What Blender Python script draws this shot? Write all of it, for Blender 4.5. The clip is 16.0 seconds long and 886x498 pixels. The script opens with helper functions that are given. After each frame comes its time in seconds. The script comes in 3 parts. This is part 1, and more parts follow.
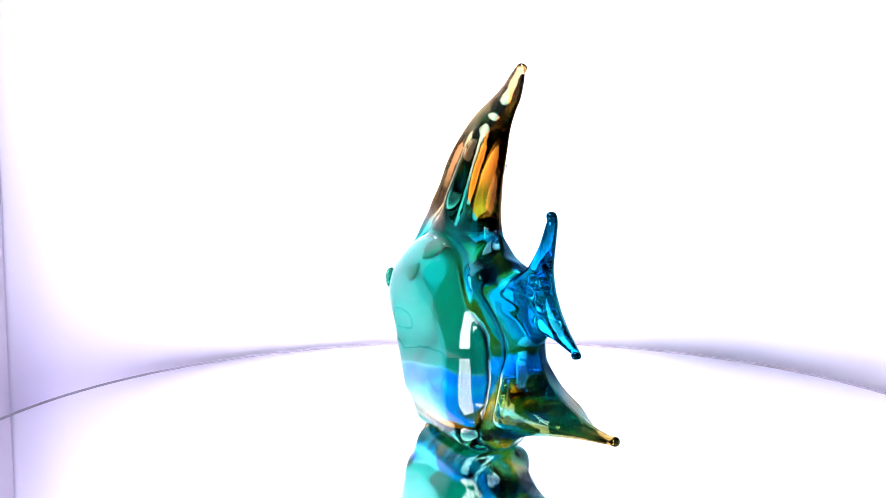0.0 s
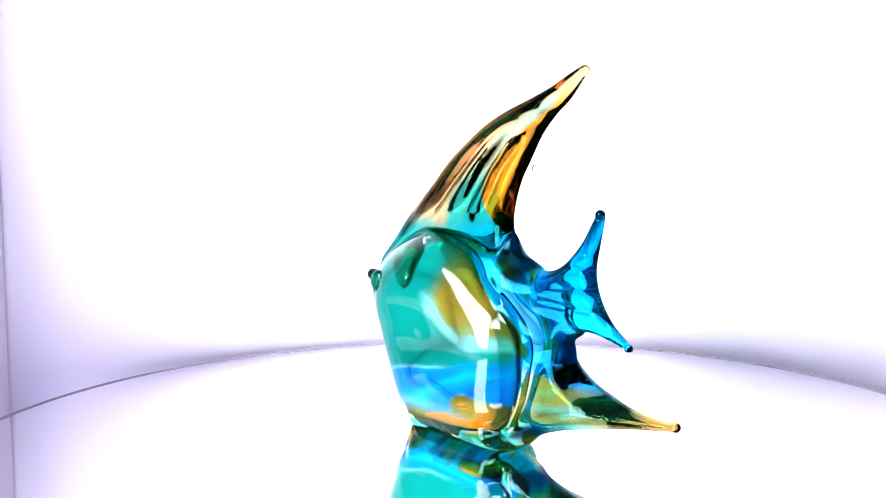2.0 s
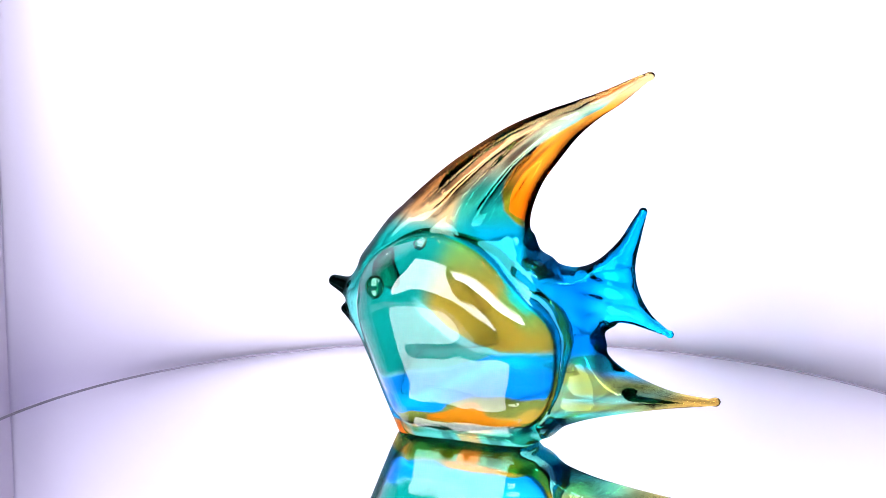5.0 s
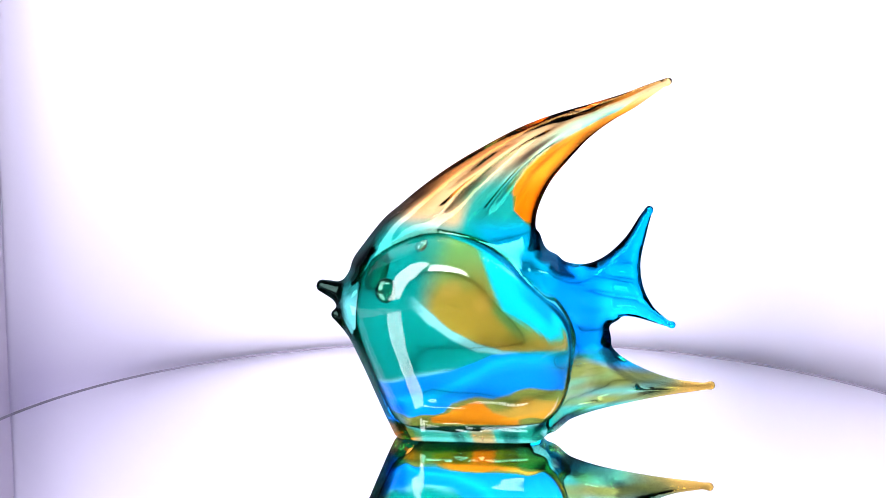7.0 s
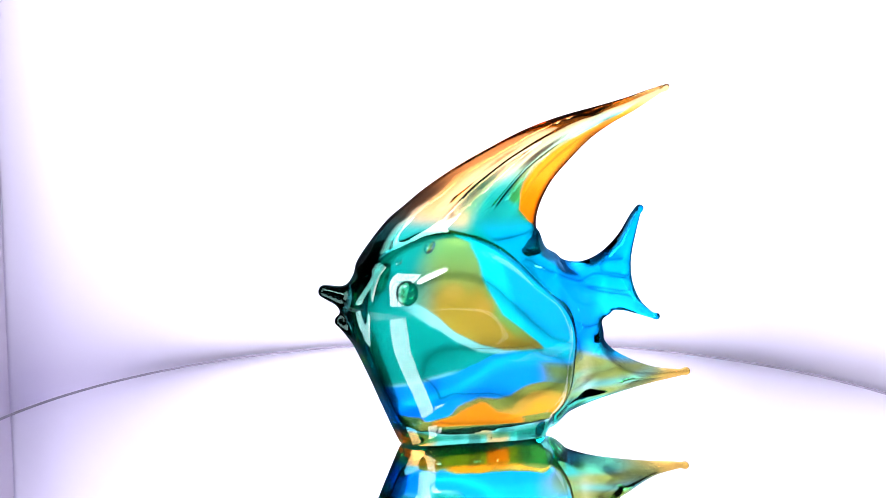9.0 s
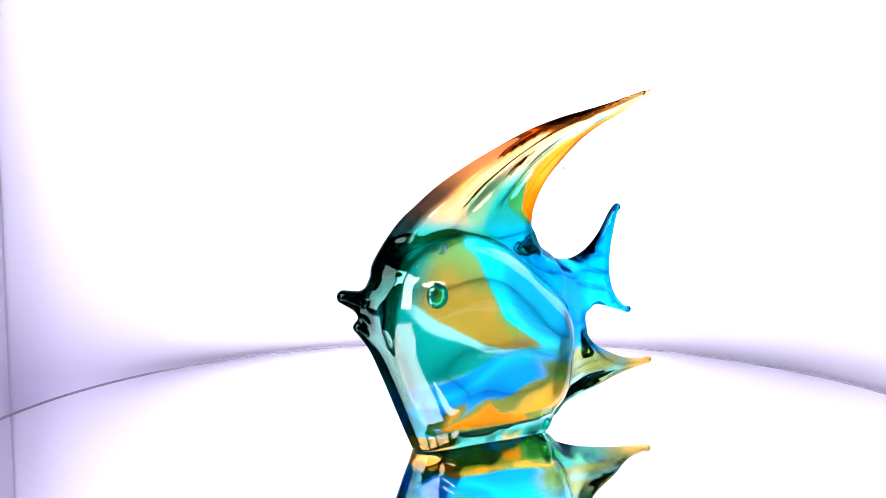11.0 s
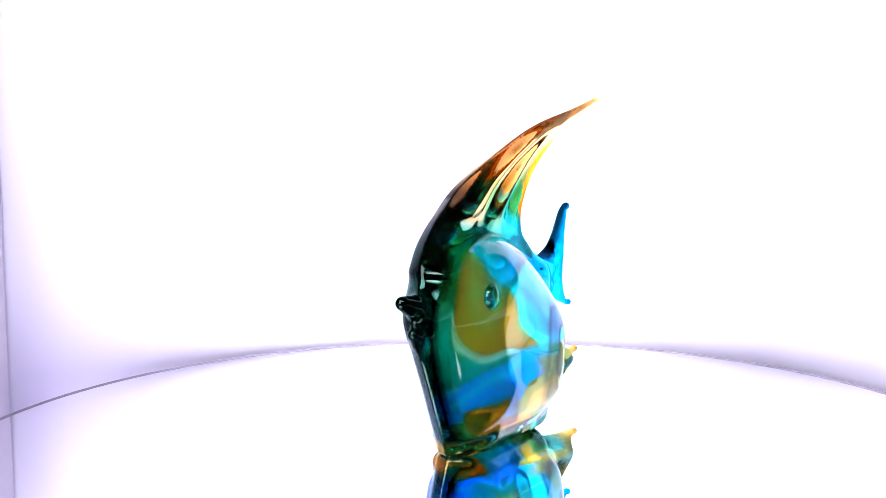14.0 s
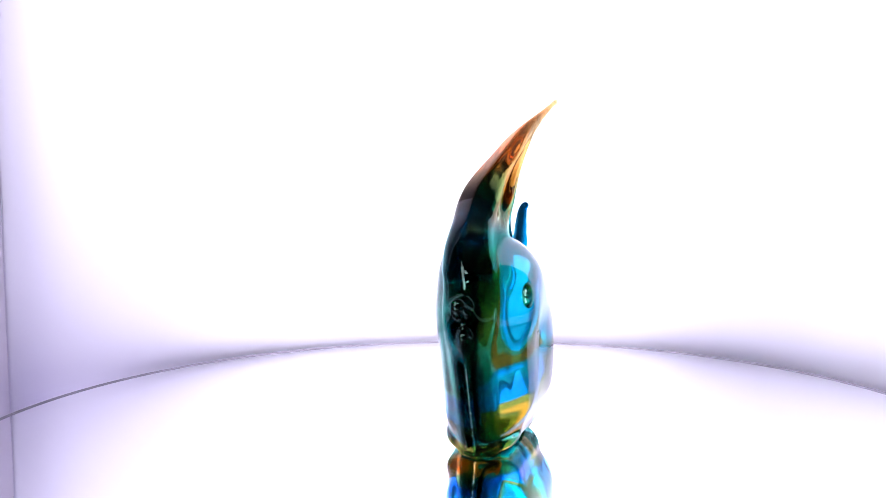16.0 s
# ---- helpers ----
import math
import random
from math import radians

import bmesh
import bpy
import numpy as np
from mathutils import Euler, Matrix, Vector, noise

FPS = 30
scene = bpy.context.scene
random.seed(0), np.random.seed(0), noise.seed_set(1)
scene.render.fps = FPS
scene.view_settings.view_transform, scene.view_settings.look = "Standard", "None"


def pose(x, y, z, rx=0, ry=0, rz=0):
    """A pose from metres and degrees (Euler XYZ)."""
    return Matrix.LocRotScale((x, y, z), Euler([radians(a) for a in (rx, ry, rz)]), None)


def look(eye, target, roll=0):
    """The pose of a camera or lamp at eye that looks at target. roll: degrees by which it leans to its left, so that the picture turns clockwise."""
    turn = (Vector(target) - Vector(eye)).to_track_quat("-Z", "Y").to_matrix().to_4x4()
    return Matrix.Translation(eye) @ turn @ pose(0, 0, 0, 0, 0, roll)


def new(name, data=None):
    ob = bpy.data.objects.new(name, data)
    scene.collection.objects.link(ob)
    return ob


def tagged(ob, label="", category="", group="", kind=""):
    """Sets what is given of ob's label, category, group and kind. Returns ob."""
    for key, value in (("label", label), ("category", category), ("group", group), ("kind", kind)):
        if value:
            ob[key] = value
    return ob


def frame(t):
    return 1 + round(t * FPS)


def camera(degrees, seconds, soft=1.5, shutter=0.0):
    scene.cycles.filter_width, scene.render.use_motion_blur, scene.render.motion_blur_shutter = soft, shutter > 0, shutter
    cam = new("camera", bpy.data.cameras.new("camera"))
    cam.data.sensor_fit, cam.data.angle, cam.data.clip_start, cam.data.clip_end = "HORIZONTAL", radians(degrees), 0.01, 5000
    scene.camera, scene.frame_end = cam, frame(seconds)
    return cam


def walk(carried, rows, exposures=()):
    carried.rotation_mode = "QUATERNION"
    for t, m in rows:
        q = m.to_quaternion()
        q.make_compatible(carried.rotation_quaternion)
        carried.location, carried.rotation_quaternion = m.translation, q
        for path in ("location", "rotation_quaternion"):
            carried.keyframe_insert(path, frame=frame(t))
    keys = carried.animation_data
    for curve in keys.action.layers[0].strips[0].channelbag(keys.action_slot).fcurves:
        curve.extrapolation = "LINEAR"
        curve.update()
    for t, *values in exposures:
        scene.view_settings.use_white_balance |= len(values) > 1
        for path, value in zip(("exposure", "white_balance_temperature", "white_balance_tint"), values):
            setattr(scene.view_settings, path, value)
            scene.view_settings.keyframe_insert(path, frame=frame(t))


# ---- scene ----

# ---------------------------------------------------------------- camera
cam = camera(51.66, 16.0, soft=0.5)
EYE, AIM = (0.0, -0.6330, 0.1792), (-0.02676, 0.01457, 0.12971)
VIEW = look(EYE, AIM, -0.515)
walk(cam, [(0.0, VIEW), (16.0, VIEW)],
     exposures=[(0.0, 0.45), (1.2, 0.4), (2.4, 0.13), (3.5, -0.09), (7.0, -0.12), (9.0, 0.11), (12.5, 0.22), (14.5, 0.47), (15.4, 0.34), (16.0, 0.02)])

# ---------------------------------------------------------------- world and lamps
world = bpy.data.worlds.new("studio_dark")
world.use_nodes = True
world.node_tree.nodes["Background"].inputs[0].default_value = (0.8, 0.85, 1.0, 1)
world.node_tree.nodes["Background"].inputs[1].default_value = 0.05
scene.world = world


def softbox(name, eye, target, width, height, watts, colour, spread=180):
    data = bpy.data.lights.new(name, "AREA")
    data.shape, data.size, data.size_y = "RECTANGLE", width, height
    data.energy, data.color, data.spread = watts, colour, radians(spread)
    ob = new(name, data)
    ob.matrix_world = look(eye, target)
    return ob


softbox("backdrop_light", (0.04, -0.75, 0.80), (-0.06, 0.38, 0.20), 0.50, 0.40, 3.2, (0.98, 0.96, 1.0), 44)
softbox("key_light", (-0.76, -0.94, 0.72), (0.0, 0.0, 0.11), 0.74, 1.40, 62, (1.0, 0.98, 1.0))


# ---------------------------------------------------------------- materials
def material(name):
    m = bpy.data.materials.new(name)
    m.use_nodes = True
    m.node_tree.nodes.clear()
    return m, m.node_tree.nodes, m.node_tree.links


def plain(name, colour, rough=0.6, metal=0.0, grain=200.0, vary=0.08, bump=0.1, stain=3.0):
    """A surface with colour variation at two scales and a fine relief."""
    m, n, l = material(name)
    out, bsdf = n.new("ShaderNodeOutputMaterial"), n.new("ShaderNodeBsdfPrincipled")
    pos = n.new("ShaderNodeTexCoord")
    big, fine = n.new("ShaderNodeTexNoise"), n.new("ShaderNodeTexNoise")
    big.inputs["Scale"].default_value, fine.inputs["Scale"].default_value = stain, grain
    ramp, mixed = n.new("ShaderNodeMapRange"), n.new("ShaderNodeMix")
    mixed.data_type, mixed.blend_type = "RGBA", "MULTIPLY"
    mixed.inputs["Factor"].default_value = 1.0
    mixed.inputs[6].default_value = (*colour, 1)
    ramp.inputs["To Min"].default_value, ramp.inputs["To Max"].default_value = 1 - vary, 1.0
    add = n.new("ShaderNodeMath")
    add.operation = "MULTIPLY_ADD"
    add.inputs[1].default_value = 0.3
    l.new(pos.outputs["Object"], big.inputs["Vector"])
    l.new(pos.outputs["Object"], fine.inputs["Vector"])
    l.new(fine.outputs["Fac"], add.inputs[0])
    l.new(big.outputs["Fac"], add.inputs[2])
    l.new(add.outputs[0], ramp.inputs["Value"])
    l.new(ramp.outputs[0], mixed.inputs[7])
    l.new(mixed.outputs[2], bsdf.inputs["Base Color"])
    bsdf.inputs["Roughness"].default_value, bsdf.inputs["Metallic"].default_value = rough, metal
    b = n.new("ShaderNodeBump")
    b.inputs["Strength"].default_value, b.inputs["Distance"].default_value = bump, 0.001
    l.new(fine.outputs["Fac"], b.inputs["Height"])
    l.new(b.outputs[0], bsdf.inputs["Normal"])
    l.new(bsdf.outputs[0], out.inputs[0])
    return m


def stained_glass(name, ior=1.5, ripple=0.15, size=42.0, depth=0.45):
    """Solid hot-worked glass: the tint of each spot is stored on the mesh, faint streaks and waviness are added."""
    m, n, l = material(name)
    out, glass = n.new("ShaderNodeOutputMaterial"), n.new("ShaderNodeBsdfRefraction")
    gloss, fresnel, mix, thin = n.new("ShaderNodeBsdfGlossy"), n.new("ShaderNodeFresnel"), n.new("ShaderNodeMixShader"), n.new("ShaderNodeGamma")
    tint, pos, wave = n.new("ShaderNodeAttribute"), n.new("ShaderNodeTexCoord"), n.new("ShaderNodeTexNoise")
    tint.attribute_name = "tint"
    wave.inputs["Scale"].default_value, wave.inputs["Detail"].default_value = size, 1.0
    b = n.new("ShaderNodeBump")
    b.inputs["Strength"].default_value, b.inputs["Distance"].default_value = ripple, 0.0010
    glass.inputs["IOR"].default_value, glass.inputs["Roughness"].default_value = ior, 0.0
    l.new(pos.outputs["Object"], wave.inputs["Vector"])
    l.new(wave.outputs["Fac"], b.inputs["Height"])
    gloss.inputs["Roughness"].default_value, fresnel.inputs["IOR"].default_value, thin.inputs["Gamma"].default_value = 0.0, ior, depth
    for node in (glass, gloss, fresnel):
        l.new(b.outputs[0], node.inputs["Normal"])
    l.new(tint.outputs["Color"], glass.inputs["Color"])
    l.new(tint.outputs["Color"], thin.inputs["Color"])
    l.new(thin.outputs[0], gloss.inputs["Color"])
    l.new(fresnel.outputs[0], mix.inputs[0])
    l.new(glass.outputs[0], mix.inputs[1])
    l.new(gloss.outputs[0], mix.inputs[2])
    l.new(mix.outputs[0], out.inputs[0])
    return m


def colour_layer(name, milky=0.22):
    """Coloured glass fused inside clear glass: it filters the light, scatters a part of it and does not bend it."""
    m, n, l = material(name)
    out, clear, tint = n.new("ShaderNodeOutputMaterial"), n.new("ShaderNodeBsdfTransparent"), n.new("ShaderNodeAttribute")
    cloud, mix = n.new("ShaderNodeBsdfTranslucent"), n.new("ShaderNodeMixShader")
    tint.attribute_name = "tint"
    mix.inputs[0].default_value = milky
    for node in (clear, cloud):
        l.new(tint.outputs["Color"], node.inputs["Color"])
    l.new(clear.outputs[0], mix.inputs[1])
    l.new(cloud.outputs[0], mix.inputs[2])
    l.new(mix.outputs[0], out.inputs[0])
    return m


def mirror_glass(name):
    m, n, l = material(name)
    out, bsdf, pos, dust = n.new("ShaderNodeOutputMaterial"), n.new("ShaderNodeBsdfPrincipled"), n.new("ShaderNodeTexCoord"), n.new("ShaderNodeTexNoise")
    ramp = n.new("ShaderNodeMapRange")
    dust.inputs["Scale"].default_value, dust.inputs["Detail"].default_value = 9.0, 6.0
    ramp.inputs["From Min"].default_value, ramp.inputs["From Max"].default_value = 0.55, 0.85
    ramp.inputs["To Min"].default_value, ramp.inputs["To Max"].default_value = 0.0, 0.05
    bsdf.inputs["Base Color"].default_value = (0.93, 0.93, 0.95, 1)
    bsdf.inputs["Metallic"].default_value = 1.0
    l.new(pos.outputs["Object"], dust.inputs["Vector"])
    l.new(dust.outputs["Fac"], ramp.inputs["Value"])
    l.new(ramp.outputs[0], bsdf.inputs["Roughness"])
    l.new(bsdf.outputs[0], out.inputs[0])
    return m


WHITE = plain("white_paper", (0.67, 0.64, 0.805), 0.8, grain=350, vary=0.03, bump=0.05)
CARD = plain("grey_card", (0.42, 0.385, 0.49), 0.8, grain=350, vary=0.04, bump=0.05)
GREY_WALL = plain("grey_plaster", (0.05, 0.05, 0.055), 0.8, grain=120, vary=0.2, bump=0.2)
DARK_FLOOR = plain("dark_carpet", (0.05, 0.05, 0.055), 0.9, grain=300, vary=0.3, bump=0.4)
CEILING = plain("dark_ceiling", (0.05, 0.05, 0.055), 0.8, grain=120, vary=0.2)
MIRROR = mirror_glass("mirror")
RIM = plain("ground_glass_rim", (0.13, 0.115, 0.17), 0.6, grain=500, vary=0.2)
TABLE = plain("table_laminate", (0.55, 0.53, 0.52), 0.5, grain=90, vary=0.15)
GLASS = stained_glass("tinted_glass")
FIN_GLASS = stained_glass("rippled_fin_glass", 1.5, 0.42, 60.0, 0.85)
BUBBLE = stained_glass("trapped_air", 1 / 1.5)
CORE = colour_layer("fused_colour")


# ---------------------------------------------------------------- helpers for meshes
def finish(name, verts, faces, mat, parent=None, label="", smooth=False):
    me = bpy.data.meshes.new(name)
    me.from_pydata([tuple(v) for v in verts], [], [tuple(f) for f in faces])
    me.materials.append(mat)
    me.polygons.foreach_set("use_smooth", [smooth] * len(me.polygons))
    me.update()
    ob = new(name, me)
    if parent:
        ob.parent = parent
    if label:
        ob["label"] = label
    return ob


def part(name, bm, mat, parent=None, label="", smooth=False):
    me = bpy.data.meshes.new(name)
    bm.to_mesh(me)
    bm.free()
    me.materials.append(mat)
    me.polygons.foreach_set("use_smooth", [smooth] * len(me.polygons))
    ob = new(name, me)
    if parent:
        ob.parent = parent
    if label:
        ob["label"] = label
    return ob


def box(lo, hi, bevel=0.0):
    bm = bmesh.new()
    size = [b - a for a, b in zip(lo, hi)]
    mid = [(a + b) / 2 for a, b in zip(lo, hi)]
    bmesh.ops.create_cube(bm, size=1, matrix=Matrix.Translation(mid) @ Matrix.Diagonal((*size, 1)))
    if bevel:
        bmesh.ops.bevel(bm, geom=bm.edges[:], offset=bevel, segments=2, affect="EDGES")
    return bm


def lathe(profile, steps=192):
    """A closed solid of revolution from (radius, height) pairs, axis to axis."""
    bm = bmesh.new()
    rings = []
    for r, z in profile:
        if r == 0:
            rings.append([bm.verts.new((0, 0, z))])
        else:
            rings.append([bm.verts.new((r * math.cos(a), r * math.sin(a), z)) for a in (2 * math.pi * i / steps for i in range(steps))])
    for a, b in zip(rings, rings[1:]):
        for i in range(steps):
            j = (i + 1) % steps
            if len(a) == 1:
                bm.faces.new((a[0], b[i], b[j]))
            elif len(b) == 1:
                bm.faces.new((a[i], b[0], a[j]))
            else:
                bm.faces.new((a[i], b[i], b[j], a[j]))
    bmesh.ops.recalc_face_normals(bm, faces=bm.faces[:])
    return bm


# ---------------------------------------------------------------- the room and the sweep
ROOM = (-2.0, 2.2, -2.2, 1.9, -0.78, 1.75)


def build_room():
    x0, x1, y0, y1, z0, z1 = ROOM
    t = 0.1
    tagged(part("floor", box((x0 - t, y0 - t, z0 - t), (x1 + t, y1 + t, z0)), DARK_FLOOR), "dark carpet floor of the studio room", "floor", kind="structure")
    tagged(part("ceiling", box((x0 - t, y0 - t, z1), (x1 + t, y1 + t, z1 + t)), CEILING), "dim grey studio ceiling", "ceiling", kind="structure")
    for name, lo, hi in (("wall_west", (x0 - t, y0, z0), (x0, y1, z1)), ("wall_east", (x1, y0, z0), (x1 + t, y1, z1)),
                         ("wall_south", (x0 - t, y0 - t, z0), (x1 + t, y0, z1)), ("wall_north", (x0 - t, y1, z0), (x1 + t, y1 + t, z1))):
        tagged(part(name, box(lo, hi), GREY_WALL), "plain dark grey painted studio wall", "wall", kind="structure")


def build_table():
    table = tagged(new("table"), "pale laminate table under the white paper sweep", "table")
    top = -0.046
    part("tabletop", box((-0.95, -0.50, top - 0.03), (1.15, 0.95, top), 0.003), TABLE, table)
    for x in (-0.88, 1.08):
        for y in (-0.43, 0.88):
            part("leg", box((x - 0.03, y - 0.03, ROOM[4]), (x + 0.03, y + 0.03, top - 0.03), 0.003), TABLE, table)


def build_sweep():
    """White board on the table and a sheet of white paper bent round the far side of the turntable."""
    tagged(part("ground", box((-0.62, -0.50, -0.046), (0.66, 0.62, -0.042), 0.001), WHITE), "white card base under the turntable", "base board", kind="structure")
    thick, z0, z1 = 0.0006, -0.042, 0.90
    bm = bmesh.new()
    cols = []
    for i in range(97):
        turn = 21 + (159.6 - 21) * i / 96
        a, r = radians(turn), 0.381 + (0.078 if turn > 90 else 0.02) * (abs(turn - 90) / 70) ** 6
        c, s_ = math.cos(a), math.sin(a)
        cols.append([bm.verts.new((c * q, s_ * q, z)) for q, z in ((r, z0), (r, z1), (r + thick, z1), (r + thick, z0))])
    for a, b in zip(cols, cols[1:]):
        for k in range(4):
            bm.faces.new((a[k], a[(k + 1) % 4], b[(k + 1) % 4], b[k]))
    bm.faces.new(cols[0])
    bm.faces.new(cols[-1][::-1])
    bmesh.ops.recalc_face_normals(bm, faces=bm.faces[:])
    tagged(part("backdrop", bm, WHITE, smooth=True), "curved white paper backdrop round the turntable", "backdrop", kind="structure")
    # its unseen run towards the camera is added to shade the paper's left end
    bm = box((-0.030, -0.085, -0.042), (0.0, 0.0, 0.80), 0.001)
    bmesh.ops.transform(bm, matrix=pose(-0.4205, 0.155, 0, 0, 0, 3), verts=bm.verts[:])
    tagged(part("side_panel", bm, CARD), "upright pale grey card beside the curved paper", "card", kind="structure")


def build_turntable():
    disc = tagged(new("turntable"), "round mirrored glass turntable on white paper", "turntable")
    r = 0.3603
    part("mirror_top", lathe([(0, -0.0025), (r - 0.0012, -0.0025), (r - 0.0012, 0.0), (0, 0.0)]), MIRROR, disc, "polished mirror glass disc")
    part("rim", lathe([(r - 0.0011, -0.0055), (r - 0.0002, -0.0055), (r, -0.005), (r, 0.0006), (r - 0.0004, 0.0010), (r - 0.0011, 0.0010), (r - 0.0011, -0.0055)]), RIM, disc, "lavender-grey ground glass edge")
    part("turntable_base", lathe([(0, -0.042), (0.200, -0.042), (0.203, -0.039), (0.203, -0.012), (0.200, -0.009), (0, -0.009)], 96), WHITE, disc, "low white drum base")
    part("bearing", lathe([(0, -0.009), (0.10, -0.009), (0.10, -0.0025), (0, -0.0025)], 64), TABLE, disc)
    disc.location = (-0.008, 0.007, 0)
    return disc


# ---------------------------------------------------------------- the glass fish
STEP = 0.001
LO = np.array([-0.124, -0.060, -0.006])
HI = np.array([0.172, 0.040, 0.250])
MID = -0.008

# side outlines in millimetres (length, height): few guide points, rounded by a spline
BODY = [(-99, 101), (-89, 120), (-78, 138), (-62, 156), (-46, 160), (-20, 154), (6, 146), (28, 134), (44, 120), (60, 108),
        (68, 90), (70, 68), (68, 42), (58, 14), (46, 4), (36, -8), (-54, -8), (-62, 4), (-72, 26), (-81, 47), (-91, 69), (-98, 85)]
DORSAL = [(-89, 120), (-78, 138), (-62, 156), (-42, 173), (-19, 189), (4, 202), (26, 213), (48, 221), (70, 227), (91, 233), (108, 239), (119, 242), (121, 239), (102, 225), (88, 217), (73, 206),
          (59, 191), (47, 176), (39, 158), (38, 143), (44, 131), (54, 124), (48, 104), (-15, 100), (-70, 106)]
TAIL = [(38, 143), (44, 131), (54, 124), (65, 121), (75, 122), (86, 128), (98, 140), (107, 154), (112, 159), (115, 157), (112, 143), (108, 123), (110, 106),
        (117, 92), (125, 84), (131, 79), (129, 77), (115, 81), (104, 84), (94, 84), (87, 78), (88, 67), (72, 58), (45, 85), (22, 125)]
VENTRAL = [(94, 84), (87, 78), (88, 67), (96, 57), (112, 48), (131, 41), (150, 38), (159, 37.5), (159, 34), (150, 32), (127, 29), (104, 25), (81, 20), (61, 13), (46, 4),
           (20, 20), (40, 80), (76, 92)]
LEADING = [(-99, 101), (-89, 120), (-78, 138), (-62, 156), (-42, 173), (-19, 189), (4, 202), (26, 213), (48, 221), (70, 227), (91, 233), (119, 241)]
TRAILING = [(46, 110), (38, 143), (39, 158), (46, 176), (57, 191), (71, 206), (85, 217), (99, 225), (119, 240)]
SEAM = [(-83, 85), (-78, 113), (-64, 130), (-39, 140), (-16, 139), (7, 129), (34, 105), (53, 85), (58, 65), (54, 34), (40, 17), (11, 11), (-28, 10),
        (-54, 14), (-66, 34), (-77, 61)]


def spline(points, n=8):
    p = np.array(points, float) / 1000
    a, b, c, d = np.roll(p, 1, 0), p, np.roll(p, -1, 0), np.roll(p, -2, 0)
    out = []
    for t in np.arange(n) / n:
        out.append(0.5 * (2 * b + (c - a) * t + (2 * a - 5 * b + 4 * c - d) * t * t + (3 * b - a - 3 * c + d) * t ** 3))
    return np.stack(out, 1).reshape(-1, 2)


def outline_distance(poly, X, Z):
    """Signed distance to a closed outline, negative inside."""
    best, inside = np.full(X.shape, 1e9), np.zeros(X.shape, bool)
    for (ax, az), (bx, bz) in zip(poly, np.roll(poly, -1, 0)):
        ex, ez = bx - ax, bz - az
        t = np.clip(((X - ax) * ex + (Z - az) * ez) / (ex * ex + ez * ez + 1e-18), 0, 1)
        best = np.minimum(best, (X - ax - t * ex) ** 2 + (Z - az - t * ez) ** 2)
        if az != bz:
            inside ^= ((az > Z) != (bz > Z)) & (X < ax + (Z - az) * ex / (bz - az))
    return np.where(inside, -1, 1) * np.sqrt(best)


def line_distance(points, X, Z):
    """Distance to an open line of guide points in millimetres."""
    p = np.array(points, float) / 1000
    best = np.full(X.shape, 1e9)
    for (ax, az), (bx, bz) in zip(p, p[1:]):
        ex, ez = bx - ax, bz - az
        t = np.clip(((X - ax) * ex + (Z - az) * ez) / (ex * ex + ez * ez), 0, 1)
        best = np.minimum(best, (X - ax - t * ex) ** 2 + (Z - az - t * ez) ** 2)
    return np.sqrt(best)


def blur(a, sigma):
    r = int(3 * sigma + 1)
    k = np.exp(-0.5 * (np.arange(-r, r + 1) / sigma) ** 2)
    k /= k.sum()
    for axis in (0, 1):
        pad = np.pad(a, [(r, r) if i == axis else (0, 0) for i in (0, 1)], mode="edge")
        a = sum(w * np.take(pad, np.arange(i, i + a.shape[axis]), axis) for i, w in enumerate(k))
    return a


def smoothstep(a, b, v):
    t = np.clip((v - a) / (b - a), 0, 1)
    return t * t * (3 - 2 * t)


def soft_min(a, b, k):
    h = np.clip(0.5 + 0.5 * (b - a) / k, 0, 1)
    return b + (a - b) * h - k * h * (1 - h)


def bend(z):
    """How far the fish leans to its side at a height."""
    return MID - 0.031 * np.clip((z - 0.13) / 0.11, 0, 1.2) ** 2.5


def capsule(X, Y, Z, a, b, ra, rb):
    a, b = np.array(a), np.array(b)
    e = b - a
    t = np.clip(((X - a[0]) * e[0] + (Y - a[1]) * e[1] + (Z - a[2]) * e[2]) / (e @ e), 0, 1)
    return np.sqrt((X - a[0] - t * e[0]) ** 2 + (Y - a[1] - t * e[1]) ** 2 + (Z - a[2] - t * e[2]) ** 2) - (ra + (rb - ra) * t)


